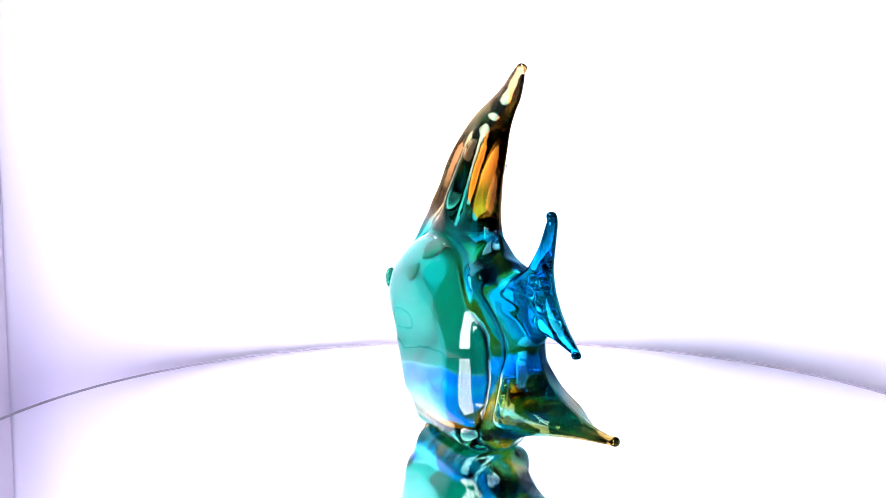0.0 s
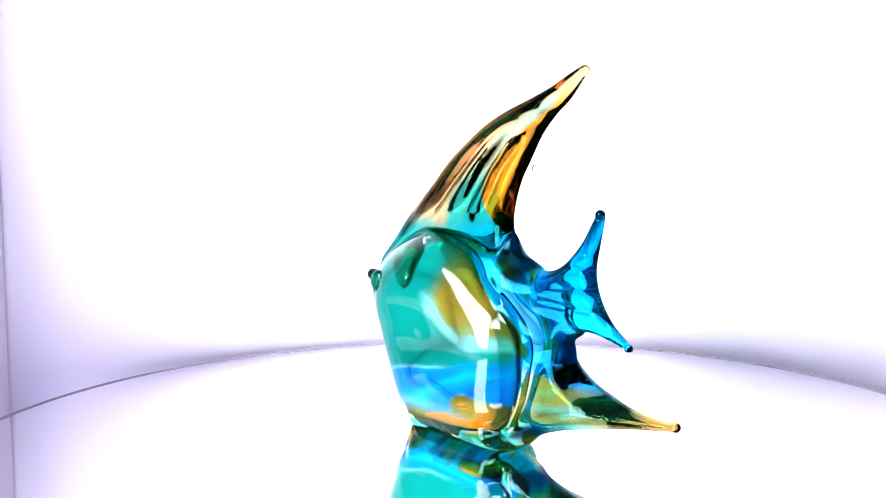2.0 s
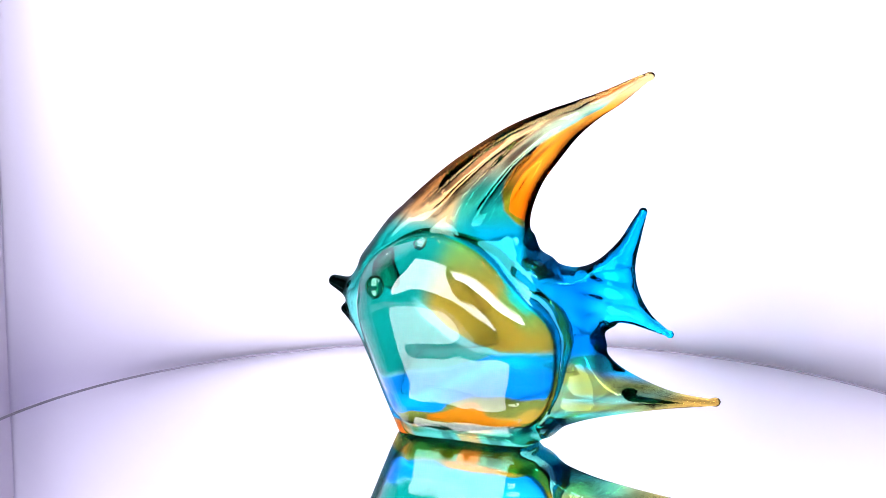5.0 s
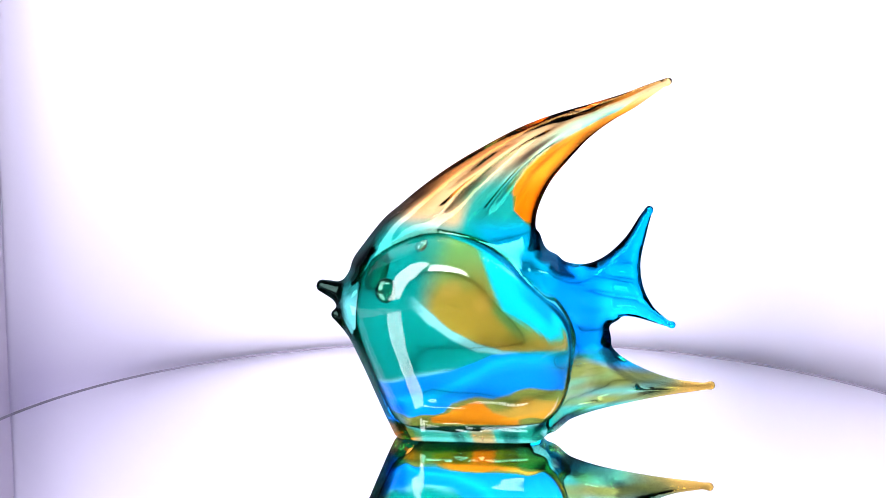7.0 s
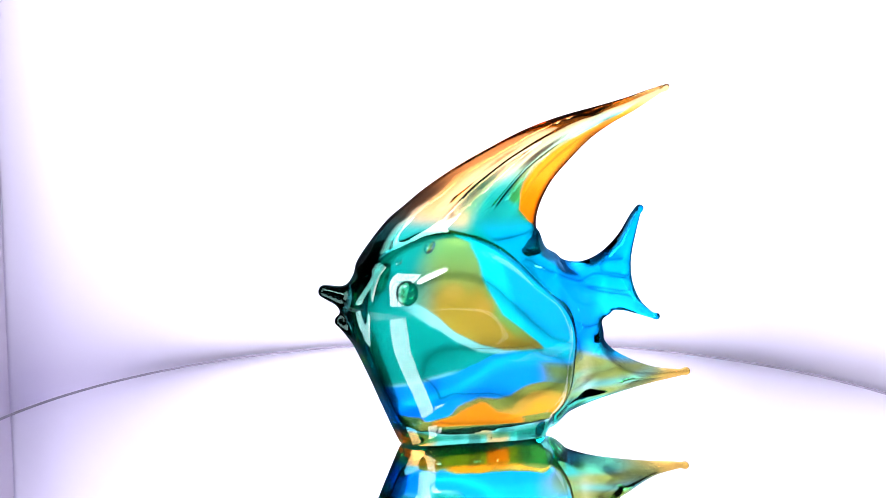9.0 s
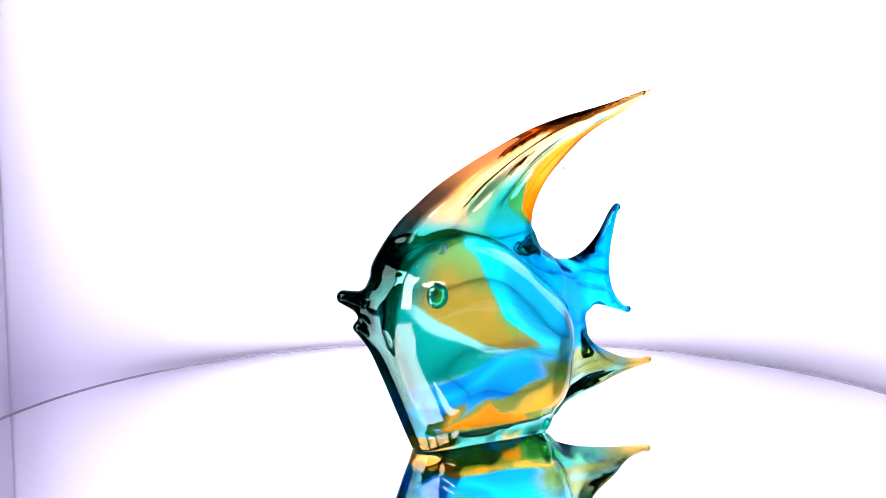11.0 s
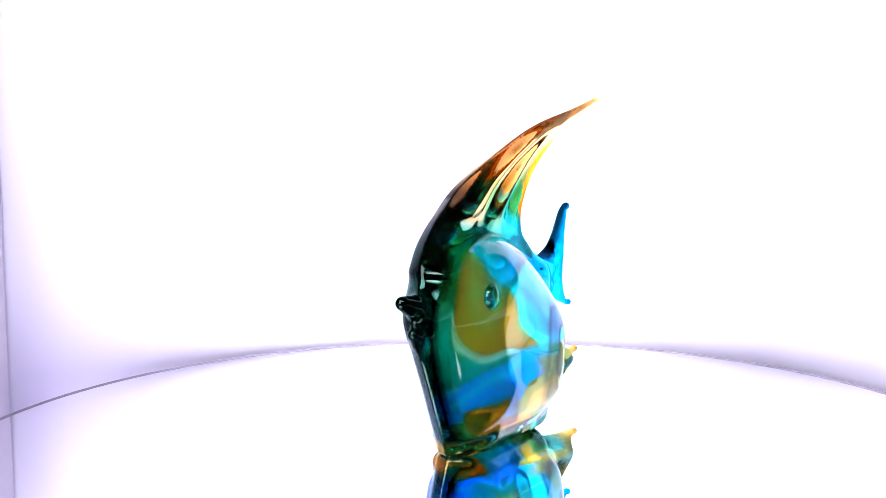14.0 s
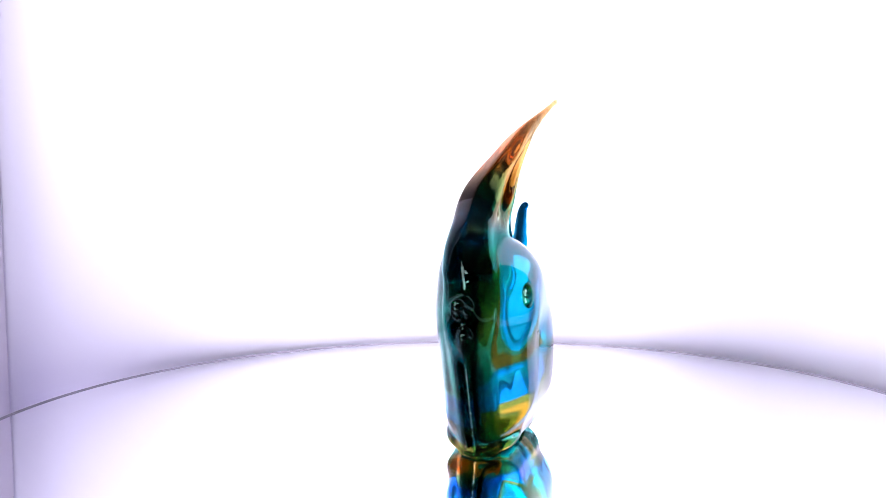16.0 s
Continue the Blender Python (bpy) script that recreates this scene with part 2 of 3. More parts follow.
def fish_fields():
    """Side distance, half thickness and seam distance over a grid of length and height."""
    xs, zs = np.arange(LO[0], HI[0], STEP), np.arange(LO[2], HI[2], STEP)
    X, Z = np.meshgrid(xs, zs, indexing="ij")
    d = [outline_distance(spline(o), X, Z) for o in (BODY, DORSAL, TAIL, VENTRAL)]
    side = np.minimum.reduce(d)
    side = soft_min(soft_min(d[0], d[1], 0.003), soft_min(d[2], d[3], 0.004), 0.004)
    deep = np.maximum(-side, 0)
    seam = outline_distance(spline(SEAM), X, Z)
    # the plate that runs round the body into the fins: blunt at the head, thin at the tips
    lead, trail = line_distance(LEADING, X, Z), line_distance(TRAILING, X, Z)
    across = lead / (lead + trail + 1e-6)
    tail = np.clip((X - 0.046) / 0.042, 0, 1) * smoothstep(0.030, 0.075, Z)
    root = smoothstep(0.085, 0.150, X)
    back = 0.6 * smoothstep(0.110, 0.160, Z) + 0.4 * smoothstep(0.160, 0.215, Z)
    fins = np.clip(np.maximum(np.maximum(tail, root), back), 0, 1)
    breast = smoothstep(0.130, 0.095, Z) * smoothstep(0.02, -0.03, X)
    rear = smoothstep(0.02, 0.046, X) * smoothstep(0.165, 0.145, Z) * smoothstep(0.05, 0.07, Z)
    thick = 0.0185 + 0.0050 * rear - (0.0098 + 0.0067 * rear) * fins - 0.0020 * breast - 0.0045 * smoothstep(0.200, 0.24, Z)
    thick = thick * (1 - 0.50 * np.clip((across - 0.40) / 0.60, 0, 1) * smoothstep(0.115, 0.145, Z))
    thick = np.maximum(thick, 0.0040) + 0.0035 * smoothstep(0.065, 0.085, X) * smoothstep(0.145, 0.110, X) * smoothstep(0.070, 0.055, Z)
    reach = 0.0105
    plate = thick * np.sqrt(1 - (1 - np.clip(deep / reach, 0, 1)) ** 2)
    # lengthwise flutes on the long back fin
    fade = smoothstep(0.146, 0.166, Z) * smoothstep(0.222, 0.19, Z) * smoothstep(0.001, 0.007, deep)
    plate += 0.0068 * fade * smoothstep(0.80, 0.66, across) * (np.abs(np.sin(across * 11.5 + 0.3)) - 0.72) * np.minimum(1, (lead + trail) / 0.03)
    # creases on the tail and on the low fin
    tail = smoothstep(0.06, 0.08, X) * smoothstep(0.085, 0.10, Z) * smoothstep(0.003, 0.010, deep)
    plate += 0.0007 * tail * np.sin(Z * 520 + 90 * X)
    low = smoothstep(0.065, 0.085, X) * smoothstep(0.06, 0.05, Z) * smoothstep(0.001, 0.005, deep)
    plate -= 0.0016 * low * np.exp(-((Z - 0.0325 - 0.03 * (X - 0.1)) / 0.0020) ** 2)
    plate = blur(plate, 1.4)
    # the swollen body, full from foot to brow
    swell = np.clip((0.0005 - seam) / (0.040 - 0.013 * smoothstep(0.0, 0.03, X)), 0, 1)
    swell = (1 - (1 - swell) ** 2.2) ** (0.62 + 0.3 * smoothstep(-0.03, -0.07, X))
    half = plate + np.maximum(0.0340 - plate, 0) * blur(swell, 1.2)
    foot = 0.0280 * np.sqrt(np.clip(1 - (np.maximum(0.014 - Z, 0) / 0.019) ** 2, 0, 1)) * smoothstep(0.060, 0.020, Z) * smoothstep(-0.072, -0.038, X) * smoothstep(0.064, 0.030, X)
    half = -soft_min(-half, -foot, 0.003)
    half += 0.0002 * np.sin(X * 260 + 3 * np.sin(X * 90)) * smoothstep(0.016, 0.008, Z) * smoothstep(0.001, 0.006, deep)
    half = blur(half, 0.8)
    slim = blur(smoothstep(0.100, 0.070, Z) * smoothstep(0.02, -0.04, X), 3.0)
    half -= 0.0030 * slim
    edge = np.minimum(half, 0.016)
    middle = bend(Z) + 0.0010 * slim - 0.0050 * blur(smoothstep(0.004, -0.020, seam), 6.0)
    middle += 0.0045 * smoothstep(0.11, 0.14, Z) * smoothstep(0.20, 0.17, Z) * smoothstep(0.35, 0.1, across)
    middle += 0.004 * smoothstep(0.07, 0.16, X) * smoothstep(0.07, 0.055, Z) - 0.0050 * smoothstep(0.05, 0.10, X) * smoothstep(0.08, 0.13, Z) * smoothstep(0.19, 0.16, Z)
    return xs, zs, side, np.maximum(half, 0.0006), np.maximum(edge, 0.0006), seam, middle, across


def surface_net(f, lo, step):
    """Quads round the zero level of a grid of distances."""
    n = f.shape
    neg = f < 0
    cells = tuple(k - 1 for k in n)
    total, hits = np.zeros(cells + (3,)), np.zeros(cells)
    for axis in range(3):
        u, v = [a for a in range(3) if a != axis]
        first = [slice(None)] * 3
        second = [slice(None)] * 3
        first[axis], second[axis] = slice(0, -1), slice(1, None)
        fa, fb = f[tuple(first)], f[tuple(second)]
        cross = (fa < 0) != (fb < 0)
        t = np.where(cross, fa / np.where(cross, fa - fb, 1), 0)
        for i in (0, 1):
            for j in (0, 1):
                part_of = [slice(None)] * 3
                part_of[u] = slice(i, i + cells[u])
                part_of[v] = slice(j, j + cells[v])
                c, w = cross[tuple(part_of)], t[tuple(part_of)]
                total[..., axis] += np.where(c, w, 0)
                total[..., u] += c * i
                total[..., v] += c * j
                hits += c
    used = hits > 0
    number = -np.ones(cells, int)
    number[used] = np.arange(used.sum())
    base = np.argwhere(used)
    verts = (base + total[used] / hits[used][:, None]) * step + lo
    faces = []
    for axis in range(3):
        u, v = (axis + 1) % 3, (axis + 2) % 3
        first = [slice(1, -1)] * 3
        second = [slice(1, -1)] * 3
        first[axis], second[axis] = slice(0, -1), slice(1, None)
        a, b = neg[tuple(first)], neg[tuple(second)]
        for flip in (False, True):
            where = np.argwhere((a & ~b) if not flip else (~a & b))
            cell = where.copy()
            cell[:, u] += 1
            cell[:, v] += 1
            quad = []
            for du, dv in ((1, 1), (0, 1), (0, 0), (1, 0)):
                c = cell.copy()
                c[:, u] -= du
                c[:, v] -= dv
                quad.append(number[c[:, 0], c[:, 1], c[:, 2]])
            q = np.stack(quad, 1)
            faces.append(q[:, ::-1] if flip else q)
    return verts, np.concatenate(faces)


def relax(verts, faces, rounds=6):
    e = np.concatenate([faces[:, [0, 1]], faces[:, [1, 2]], faces[:, [2, 3]], faces[:, [3, 0]]])
    count = np.bincount(e.ravel(), minlength=len(verts)).astype(float)
    for k in range(rounds * 2):
        mean = np.stack([np.bincount(e[:, 0], verts[e[:, 1], i], len(verts)) + np.bincount(e[:, 1], verts[e[:, 0], i], len(verts)) for i in range(3)], 1) / count[:, None]
        verts = verts + (0.5 if k % 2 == 0 else -0.52) * (mean - verts)
    return verts


def normals_of(verts, faces):
    n = np.cross(verts[faces[:, 2]] - verts[faces[:, 0]], verts[faces[:, 3]] - verts[faces[:, 1]])
    out = np.stack([sum(np.bincount(faces[:, k], n[:, i], len(verts)) for k in range(4)) for i in range(3)], 1)
    return out / (np.linalg.norm(out, axis=1)[:, None] + 1e-12)


TEAL, CYAN, BLUE = (0.002, 0.42, 0.285), (0.002, 0.50, 0.88), (0.001, 0.34, 0.94)
AMBER, ORANGE, CREAM, CLEAR = (0.60, 0.20, 0.03), (0.92, 0.26, 0.008), (0.76, 0.50, 0.17), (0.92, 0.98, 0.97)


VEIL = 1.12


def lay(base, colour, amount):
    return base * (1 - amount[:, None]) + np.array(colour) * amount[:, None]


def waver(x, z, size, seed=0.0):
    return np.sin(x * size + 1.7 * np.sin(z * size * 0.8 + seed)) * 0.5 + np.sin(z * size * 1.4 + seed * 2 + x * size * 0.6) * 0.5


def between(v, lo, hi, soft=1.2):
    return smoothstep(lo - soft, lo + soft, v) * smoothstep(hi + soft, hi - soft, v)


def veil_tint(x, z, seam):
    """The veil inside the cushion: teal, a gold leaf, blue sweeps and an orange lens, with a dark rim; x and z in millimetres."""
    x, z = -12 + (x + 12) * VEIL, 68 + (z - 68) * VEIL
    w = waver(x, z, 0.05, 1.0)
    fine = waver(x, z, 0.17, 2.0)
    c = np.tile(np.array((0.002, 0.29, 0.215)), (len(x), 1))
    c = lay(c, (0.006, 0.36, 0.27), 0.7 * smoothstep(-40, 10, x + 6 * w))
    # turquoise behind the gold leaf, bluer against the rim
    right = np.interp(z, (60, 65, 75, 87, 107, 127, 141, 150), (48, 44, 32, 16, 0, -16, -23, -26))
    c = lay(c, (0.004, 0.60, 0.68), smoothstep(-1.2, 1.2, x - right + 0.6 * fine) * smoothstep(50, 64, z))
    c = lay(c, (0.004, 0.36, 0.50), smoothstep(7, 15, x - right + 2 * w) * smoothstep(60, 70, z))
    # the gold leaf: green above and along its back, gold below, a pale streak under it
    under = np.interp(x, (-50, -34, -20, 0, 19, 42, 50), (101, 90, 78, 66, 59, 59, 60)) + 0.8 * fine
    drop = under - z
    thick = np.interp(x, (-60, -40, -10, 18, 34), (5, 9.5, 8, 3.5, 0))
    c = lay(c, (0.24, 0.60, 0.52), between(drop, 0, thick) * smoothstep(-56, -40, x))
    leaf = smoothstep(1.2, -1.2, x - right) * smoothstep(-0.8, 0.8, -drop) * smoothstep(-43, -25, x + 0.25 * (118 - z) + 3 * w)
    gold = lay(np.tile(np.array((0.16, 0.36, 0.09)), (len(x), 1)), (0.33, 0.245, 0.03), smoothstep(117, 97, z + 0.12 * x + 3 * w))
    gold = lay(gold, (0.17, 0.33, 0.07), smoothstep(-11, -4, x - right + 3 * w - 0.16 * (z - 75)) * smoothstep(62, 78, z))
    gold = lay(gold, (0.46, 0.29, 0.05), 0.4 * smoothstep(0.2, 0.9, fine))
    c = c * (1 - leaf[:, None]) + gold * leaf[:, None]
    # blue sweeps rising to the back
    top = z - np.interp(x, (-80, -68, -40, -20, 0, 11, 25, 46, 56), (38, 40, 41, 44, 51, 56, 57, 54, 50)) - 0.6 * w
    c = lay(c, (0.26, 0.66, 0.62), 0.7 * np.exp(-((top - 0.5) / 2.0) ** 2) * smoothstep(-12, -30, x))
    c = lay(c, (0.004, 0.28, 0.92), smoothstep(1.2, -1.2, top))
    c = lay(c, (0.004, 0.50, 0.90), 0.85 * np.exp(-((top + 9 - 0.12 * x - 2.5 * w) / 3.6) ** 2))
    c = lay(c, (0.01, 0.38, 0.50), 0.75 * np.exp(-((top + 14 - 0.20 * x + 2.5 * w) / 2.2) ** 2) * smoothstep(-35, -5, x))
    c = lay(c, (0.16, 0.26, 0.06), smoothstep(42, 52, x + 1.5 * fine) * smoothstep(54, 44, z))
    # olive and gold streaks over the orange lens
    crest = np.interp(x, (-60, -34, -20, -1, 12, 24, 40, 54), (15, 16, 22, 25, 24, 25, 30, 34))
    c = lay(c, (0.22, 0.27, 0.05), smoothstep(3.0, 1.6, z - crest))
    c = lay(c, (0.62, 0.36, 0.05), 0.8 * between(z - crest + 4 + 1.5 * fine, -2.5, 2.0) * smoothstep(0, 18, x))
    c = lay(c, (0.92, 0.24, 0.010), between(z, 9.5, crest - 0.12 * np.maximum(x - 3, 0) * 2.2, 0.9) * smoothstep(-39, -33, x) * smoothstep(31, 24, x + fine))
    c = lay(c, (0.92, 0.36, 0.02), 0.7 * between(z - 0.30 * (x - 20) - 17, -1.6, 1.6) * smoothstep(14, 22, x) * smoothstep(56, 46, x))
    c = lay(c, (0.03, 0.10, 0.06), smoothstep(8.5, 7.0, z - 0.05 * x))
    c = np.clip(c * 1.5, 0.001, 0.98) ** 0.55
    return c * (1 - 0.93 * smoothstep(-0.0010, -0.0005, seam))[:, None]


def outer_tint(x, y, z, normal, seam, across, rimward, near):
    """Tint of the outer glass, dark edges painted in, in millimetres along the fish; across runs from the leading to
    the trailing edge of the back fin.
    """
    x, z = x * 1000, z * 1000
    w = waver(x, z, 0.06)
    c = np.tile(np.array(TEAL), (len(x), 1))
    c = lay(c, (0.005, 0.24, 0.17), smoothstep(-70, -84, x + 0.35 * np.maximum(z - 110, 0) - 0.3 * np.maximum(80 - z, 0)))
    # turquoise behind the body
    c = lay(c, (0.002, 0.48, 0.62), smoothstep(-12, 14, x - 0.55 * (140 - z) + 12 * w + 2))
    c = lay(c, CYAN, smoothstep(48, 62, x) * smoothstep(56, 66, z))
    # back fin: brown-amber leading edge, cream ridge, pale green middle, orange trailing edge
    up = smoothstep(132, 152, z - 0.05 * x + 4 * w) * smoothstep(70, 50, x - 1.1 * np.maximum(z - 160, 0))
    c = lay(c, (0.02, 0.40, 0.30), up * smoothstep(1.15, 0.95, across + 0.05 * w) * smoothstep(136, 156, z - 0.05 * x))
    c = lay(c, (0.34, 0.58, 0.30), up * smoothstep(0.80, 0.60, across + 0.06 * w) * smoothstep(172, 194, z))
    c = lay(c, CREAM, up * smoothstep(0.46, 0.34, across + 0.05 * w) * smoothstep(132, 150, z + 0.25 * x))
    c = lay(c, AMBER, up * smoothstep(0.20, 0.10, across + 0.03 * w) * smoothstep(140, 178, z))
    gap = np.interp(z, (143, 158, 176, 191, 206, 217, 225, 240), (38, 39, 46, 57, 71, 85, 99, 120)) - x
    wide = np.interp(z, (144, 150, 158, 170, 185, 200, 212, 222), (0, 9, 17, 22, 22, 18, 10, 4))
    c = lay(c, ORANGE, smoothstep(wide + 1.5, wide - 0.5, gap + w) * smoothstep(143, 147, z) * smoothstep(-20, -8, gap))
    c = lay(c, CREAM, smoothstep(222, 236, z))
    # low fin: olive with a teal crease and lower edge, and an amber tip
    c = lay(c, (0.001, 0.30, 0.80), 0.75 * smoothstep(48, 60, x) * smoothstep(82, 66, z) * smoothstep(40, 46, z))
    fin = smoothstep(2.5, -2.5, z - 60 + 0.19 * (x - 55) + 2 * w) * smoothstep(46, 54, x)
    mid = 36 - 0.06 * (110 - x)
    c = lay(c, (0.22, 0.29, 0.045), fin)
    c = lay(c, (0.10, 0.52, 0.50), fin * np.exp(-((z - mid - 3) / 2.6) ** 2) * smoothstep(150, 90, x))
    c = lay(c, (0.04, 0.42, 0.28), fin * smoothstep(mid - 4, mid - 8, z) * smoothstep(120, 90, x))
    c = lay(c, (0.60, 0.32, 0.05), 0.8 * fin * smoothstep(118, 152, x + 2 * (mid - z)))
    # clear glass over the cheeks, so that the veil inside shows through
    over = smoothstep(0.0015, -0.0025, seam) * smoothstep(6, 12, z)
    rear = smoothstep(25, 40, x) * smoothstep(80, 65, x) * smoothstep(20, 35, z) * smoothstep(140, 125, z)
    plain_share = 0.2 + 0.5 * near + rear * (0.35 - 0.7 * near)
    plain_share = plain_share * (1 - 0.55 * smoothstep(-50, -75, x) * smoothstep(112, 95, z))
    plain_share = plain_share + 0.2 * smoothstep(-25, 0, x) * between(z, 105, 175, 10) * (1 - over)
    c = lay(c, CLEAR, 0.97 * over)
    low = smoothstep(13, 8, z) * smoothstep(60, 46, x)
    plain_share = np.maximum(plain_share, 0.75 * low)
    c = lay(c, (0.04, 0.40, 0.27), low)
    c = lay(c, (0.50, 0.30, 0.04), 0.8 * low * smoothstep(0.35, 0.8, np.sin(x * 0.11 + 1.2 + 0.5 * w)))
    c = lay(c, (0.01, 0.12, 0.09), 0.8 * low * smoothstep(0.55, 0.9, np.sin(x * 0.15 + 4.0 + w)))
    c = lay(c, BLUE, 0.9 * smoothstep(-48, -54, x) * between(z, 12, 32))
    c = lay(c, ORANGE, 0.9 * smoothstep(-44, -47, x) * between(z, 1, 11))
    # shade of edge-on glass painted in along the brow and the breast
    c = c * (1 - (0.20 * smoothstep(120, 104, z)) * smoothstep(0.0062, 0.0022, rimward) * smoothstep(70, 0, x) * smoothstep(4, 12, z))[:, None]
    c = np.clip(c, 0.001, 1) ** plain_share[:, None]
    # a plum-black cap along the brow, painting in the dark room that edge-facing glass refracts, red-brown glass up the
    # fin, black lips, and a navy edge behind the cheek, painted like the cap
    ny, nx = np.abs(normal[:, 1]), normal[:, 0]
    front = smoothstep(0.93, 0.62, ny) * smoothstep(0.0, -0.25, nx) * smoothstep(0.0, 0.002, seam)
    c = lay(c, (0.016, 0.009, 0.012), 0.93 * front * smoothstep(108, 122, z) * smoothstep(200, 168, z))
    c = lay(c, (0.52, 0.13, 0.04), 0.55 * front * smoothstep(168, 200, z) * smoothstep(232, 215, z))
    # breast edge: the dark room seen through it, painted near-black
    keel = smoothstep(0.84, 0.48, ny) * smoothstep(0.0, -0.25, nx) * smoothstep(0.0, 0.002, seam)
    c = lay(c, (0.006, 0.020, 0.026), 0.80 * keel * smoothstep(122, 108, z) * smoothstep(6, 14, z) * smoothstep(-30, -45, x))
    c = lay(c, (0.002, 0.32, 0.78), 0.45 * smoothstep(0.0, 0.002, seam) * between(x, 44, 80, 6) * between(z, 55, 130, 8) * smoothstep(0.05, 0.2, nx))
    c = lay(c, (0.010, 0.035, 0.028), 0.97 * smoothstep(-92, -97, x) * smoothstep(70, 78, z))
    # rear edges: refracted dark painted navy by the cheek and brown up the fin
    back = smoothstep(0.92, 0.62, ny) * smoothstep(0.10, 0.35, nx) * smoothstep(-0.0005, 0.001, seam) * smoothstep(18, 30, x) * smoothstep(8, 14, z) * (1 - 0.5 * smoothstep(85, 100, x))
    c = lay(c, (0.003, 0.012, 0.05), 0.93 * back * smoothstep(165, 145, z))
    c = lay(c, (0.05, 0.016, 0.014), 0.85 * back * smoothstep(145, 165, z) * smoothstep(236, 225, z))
    flank = (1 - near) * smoothstep(-45, -62, x) * smoothstep(0.0, 0.003, seam) * smoothstep(8, 14, z)
    c = lay(c, (0.010, 0.05, 0.16), 0.25 * flank * smoothstep(80, 62, z))
    return c


def at_grid(a, xs, zs, x, z):
    i = np.clip(((x - xs[0]) / STEP).astype(int), 0, len(xs) - 2)
    k = np.clip(((z - zs[0]) / STEP).astype(int), 0, len(zs) - 2)
    u, v = (x - xs[i]) / STEP, (z - zs[k]) / STEP
    return a[i, k] * (1 - u) * (1 - v) + a[i + 1, k] * u * (1 - v) + a[i, k + 1] * (1 - u) * v + a[i + 1, k + 1] * u * v


def paint(ob, colours):
    layer = ob.data.color_attributes.new("tint", "FLOAT_COLOR", "POINT")
    layer.data.foreach_set("color", np.c_[colours, np.ones(len(colours))].astype(np.float32).ravel())


def fish_eye(fish, y):
    bm = bmesh.new()
    bmesh.ops.create_uvsphere(bm, u_segments=32, v_segments=20, radius=0.0074)
    bmesh.ops.transform(bm, matrix=Matrix.Translation((-0.062, y, 0.1070)) @ Matrix.Diagonal((1, 0.55, 1.1, 1)), verts=bm.verts[:])
    eye = part("eye", bm, GLASS, fish, "raised bead of deep green glass", True)
    paint(eye, np.tile((0.25, 0.72, 0.58), (len(eye.data.vertices), 1)))


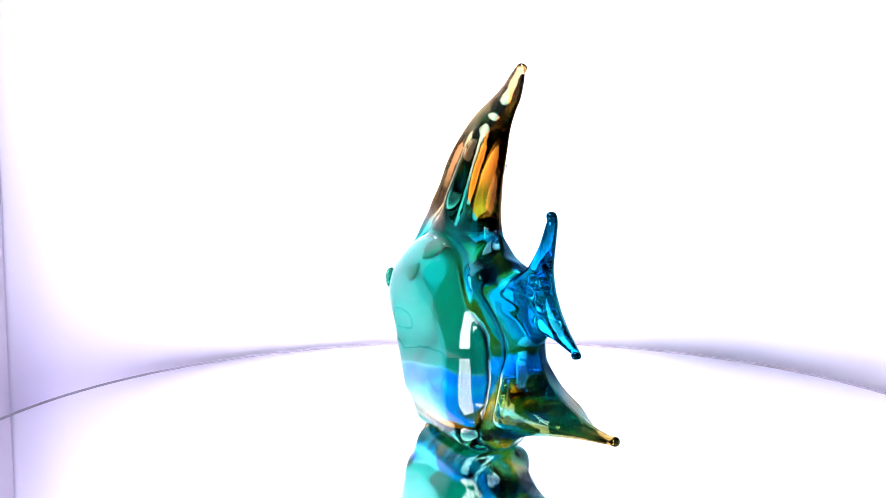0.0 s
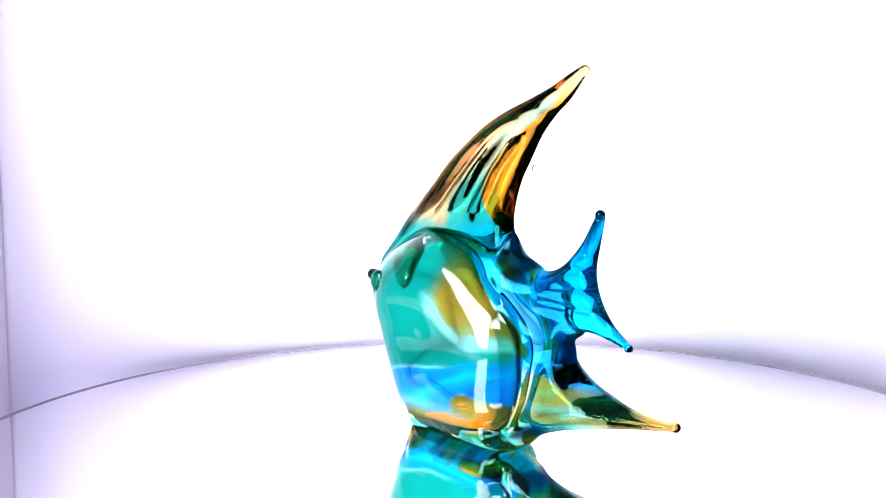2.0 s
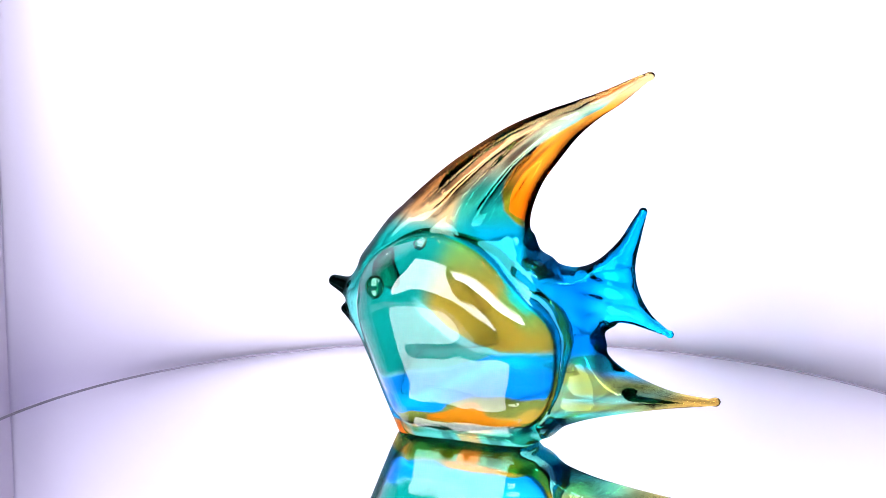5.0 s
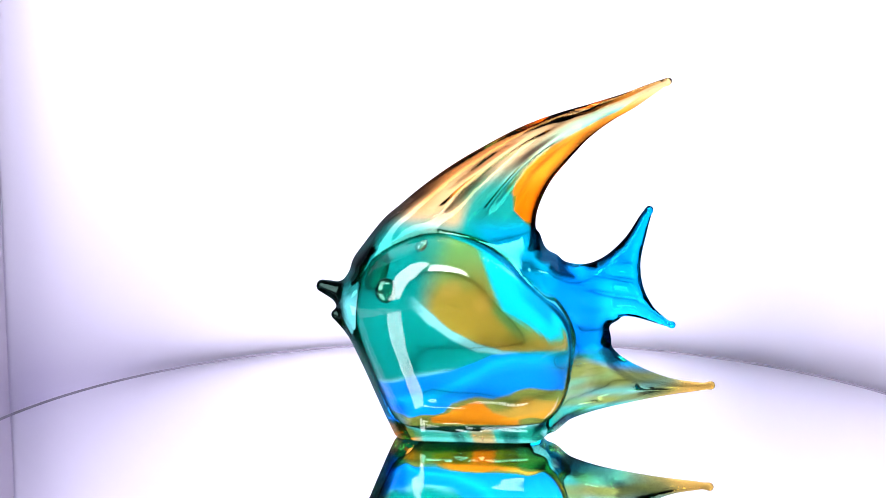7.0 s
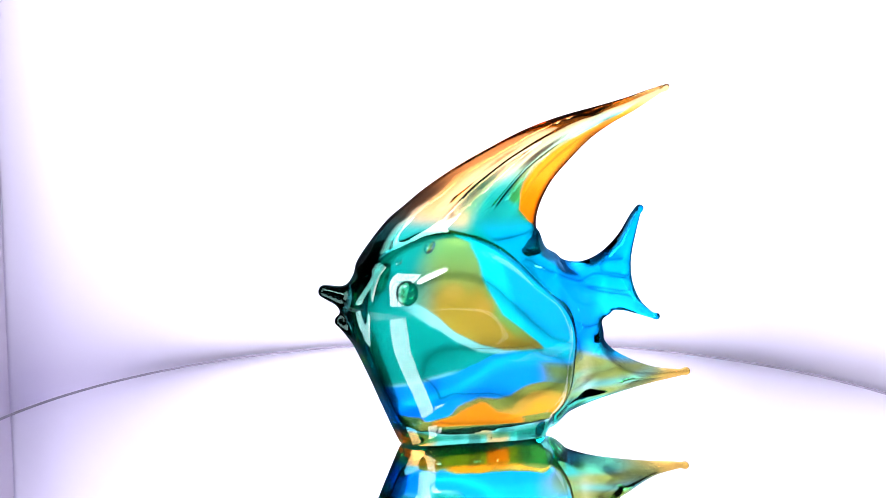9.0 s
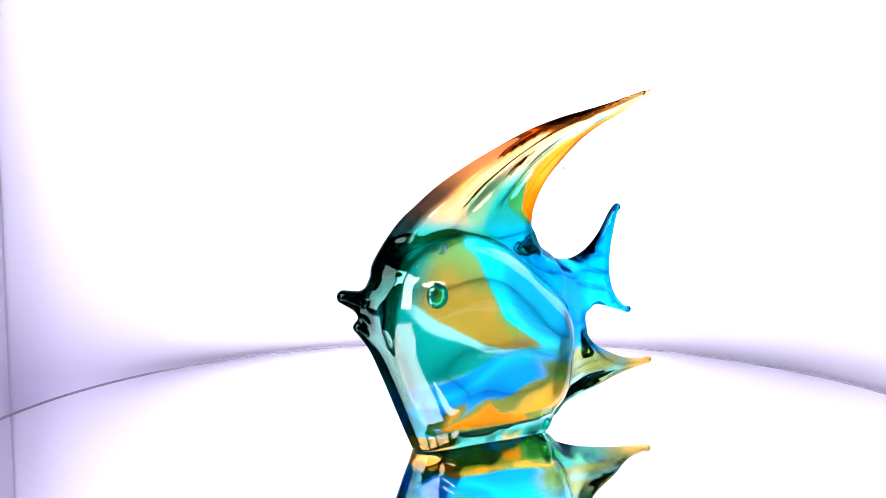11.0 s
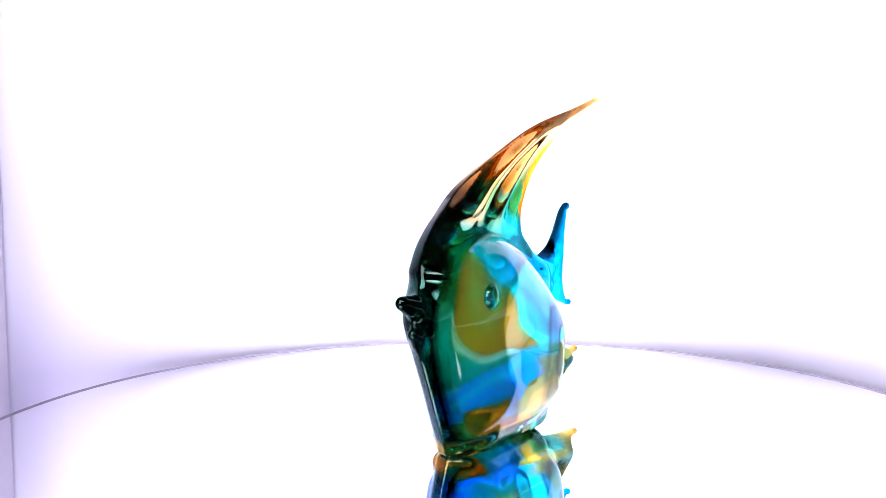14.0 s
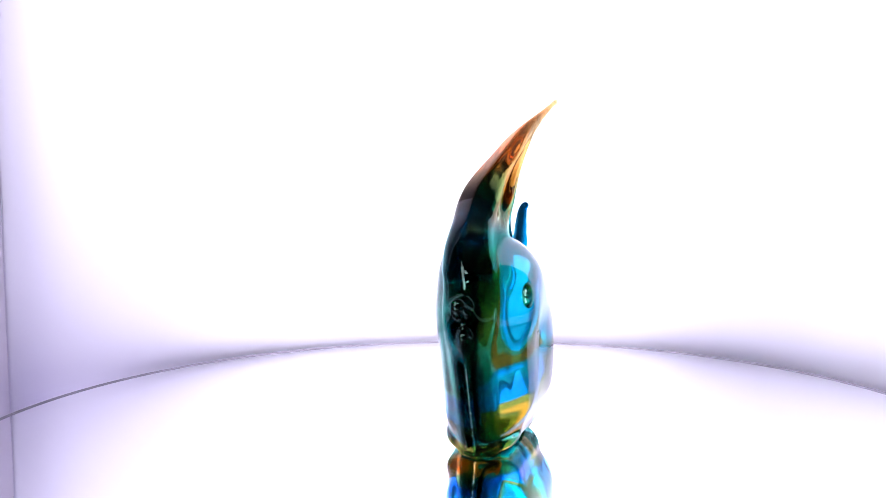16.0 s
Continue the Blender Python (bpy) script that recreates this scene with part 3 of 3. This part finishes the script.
def build_fish():
    fish = tagged(new("glass_fish"), "solid teal, blue and amber glass angelfish on the mirrored turntable", "glass ornament")
    xs, zs, side, half, edge, seam, middle, across = fish_fields()
    ys = np.arange(LO[1], HI[1], STEP)
    X, Y, Z = xs[:, None, None], ys[None, :, None], zs[None, None, :]
    lean = np.abs(Y - middle[:, None, :])
    d, h, r = side[:, None, :], half[:, None, :], edge[:, None, :]
    a, b = d + r, lean - h + r
    f = np.sqrt(np.maximum(a, 0) ** 2 + np.maximum(b, 0) ** 2) + np.minimum(np.maximum(a, b), 0) - r
    # lips, drawn out of the hot glass
    f = soft_min(f, capsule(X, Y, Z, (-0.1095, -0.0065, 0.1063), (-0.088, MID, 0.099), 0.0045, 0.0095), 0.005)
    f = soft_min(f, capsule(X, Y, Z, (-0.1000, -0.0080, 0.0865), (-0.084, MID, 0.076), 0.0038, 0.0080), 0.004)
    # knobs at the drawn-out tips
    for tip, rad in (((0.1195, -0.0385, 0.2395), 0.0026), ((0.1128, -0.0160, 0.1575), 0.0028), ((0.1296, -0.0105, 0.0790), 0.0026), ((0.1580, -0.0040, 0.0358), 0.0028)):
        f = soft_min(f, np.sqrt((X - tip[0]) ** 2 + (Y - tip[1]) ** 2 + (Z - tip[2]) ** 2) - rad, 0.002)
    # the ground flat it stands on, with a small rounded rim
    low = 0.0003 - Z
    k = 0.004
    m = np.clip(0.5 - 0.5 * (low - f) / k, 0, 1)
    f = low + (f - low) * m + k * m * (1 - m)
    verts, faces = surface_net(f, LO, STEP)
    verts = relax(verts, faces)
    normals = normals_of(verts, faces)
    sd = at_grid(seam, xs, zs, verts[:, 0], verts[:, 2])
    x, y, z = verts.T
    near = smoothstep(0.003, -0.003, y - at_grid(middle, xs, zs, x, z))
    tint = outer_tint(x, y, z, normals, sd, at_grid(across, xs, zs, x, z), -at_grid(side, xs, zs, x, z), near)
    c = verts[faces].mean(1) * 1000
    kind = np.zeros(len(faces), int)
    kind[(c[:, 2] > 150 - 0.35 * c[:, 0]) & (c[:, 2] > 138)] = 1
    kind[(c[:, 0] > 52) & (c[:, 2] > 74) & (c[:, 2] <= 165)] = 2
    kind[(c[:, 0] > 60) & (c[:, 2] <= 74)] = 3
    kind[(c[:, 0] < -96) & (c[:, 2] > 95)] = 4
    kind[(c[:, 0] < -94) & (c[:, 2] < 93)] = 5
    kind[(c[:, 2] < 6) & (kind == 0)] = 6
    names = (("body", "thick teal glass body with gold, blue and orange bands"), ("dorsal_fin", "swept amber and cream glass fin with orange edge"),
             ("tail_fin", "forked turquoise glass tail"), ("ventral_fin", "olive glass fin with amber tip"), ("upper_lip", "dark green glass lip"),
             ("lower_lip", "dark green glass lip"), ("foot", "flat ground glass foot"))
    for i, (name, label) in enumerate(names):
        q = faces[kind == i]
        ids, local = np.unique(q, return_inverse=True)
        ob = finish(name, verts[ids], local.reshape(-1, 4), FIN_GLASS if "fin" in name else GLASS, fish, label, True)
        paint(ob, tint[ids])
        ob.data.normals_split_custom_set_from_vertices([tuple(v) for v in normals[ids]])
    # the coloured veil fused inside the cushion
    sunk = middle + (0.85 * half - 0.002) * smoothstep(0.0, -0.024, seam)
    g = np.sqrt(np.maximum(seam[:, None, :] + 0.0016, 0) ** 2 + np.maximum(np.abs(Y - sunk[:, None, :]) - 0.0004, 0) ** 2) - 0.0012 + 0 * X
    g = np.maximum(g, 0.0030 - Z)
    verts, faces = surface_net(g, LO, STEP)
    verts = relax(verts, faces)
    core = finish("colour_core", verts, faces, CORE, fish, "teal, gold, blue and orange veil with a dark rim", True)
    x, y, z = verts.T
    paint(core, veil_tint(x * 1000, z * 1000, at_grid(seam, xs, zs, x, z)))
    at = np.array([-0.062]), np.array([0.107])
    axis, deep = at_grid(middle, xs, zs, *at)[0], at_grid(half, xs, zs, *at)[0]
    fish_eye(fish, axis - deep + 0.0010)
    fish_eye(fish, axis + deep - 0.0052)
    for bx, by, bz, r, tilt, long in ((-37.5, -10, 127, 4.2, 20, 1.15), (66, -9, 52, 1.6, 80, 2.6), (61, -15, 186, 1.7, 30, 1.6), (-58, -12, 120, 2.2, 35, 1.3), (2, -8, 6, 1.6, 0, 1.8)):
        bm = bmesh.new()
        bmesh.ops.create_uvsphere(bm, u_segments=24, v_segments=16, radius=r / 1000)
        bmesh.ops.transform(bm, matrix=Matrix.Translation((bx / 1000, by / 1000, bz / 1000)) @ pose(0, 0, 0, 0, tilt, 0) @ Matrix.Diagonal((0.8, 0.35, long, 1)), verts=bm.verts[:])
        bubble = part("air_bubble", bm, BUBBLE, fish, "small flattened air bubble in the glass", True)
        paint(bubble, np.ones((len(bubble.data.vertices), 3)))
    return fish


build_room()
build_table()
build_sweep()
turntable = build_turntable()
glass_fish = build_fish()


# ---------------------------------------------------------------- what moves
def motions():
    """The turntable turns slowly and carries the fish round."""
    times = [0.0, 2.0, 4.0, 6.0, 8.0, 10.0, 12.0, 14.0, 16.0]
    turn = [8.786 * (t - 7) + 0.00506 * (t - 7) ** 2 for t in times]
    walk(turntable, [(t, pose(-0.008, 0.007, 0, 0, 0, a)) for t, a in zip(times, turn)])
    walk(glass_fish, [(t, pose(0, 0, 0, 0, 0, a)) for t, a in zip(times, turn)])


motions()
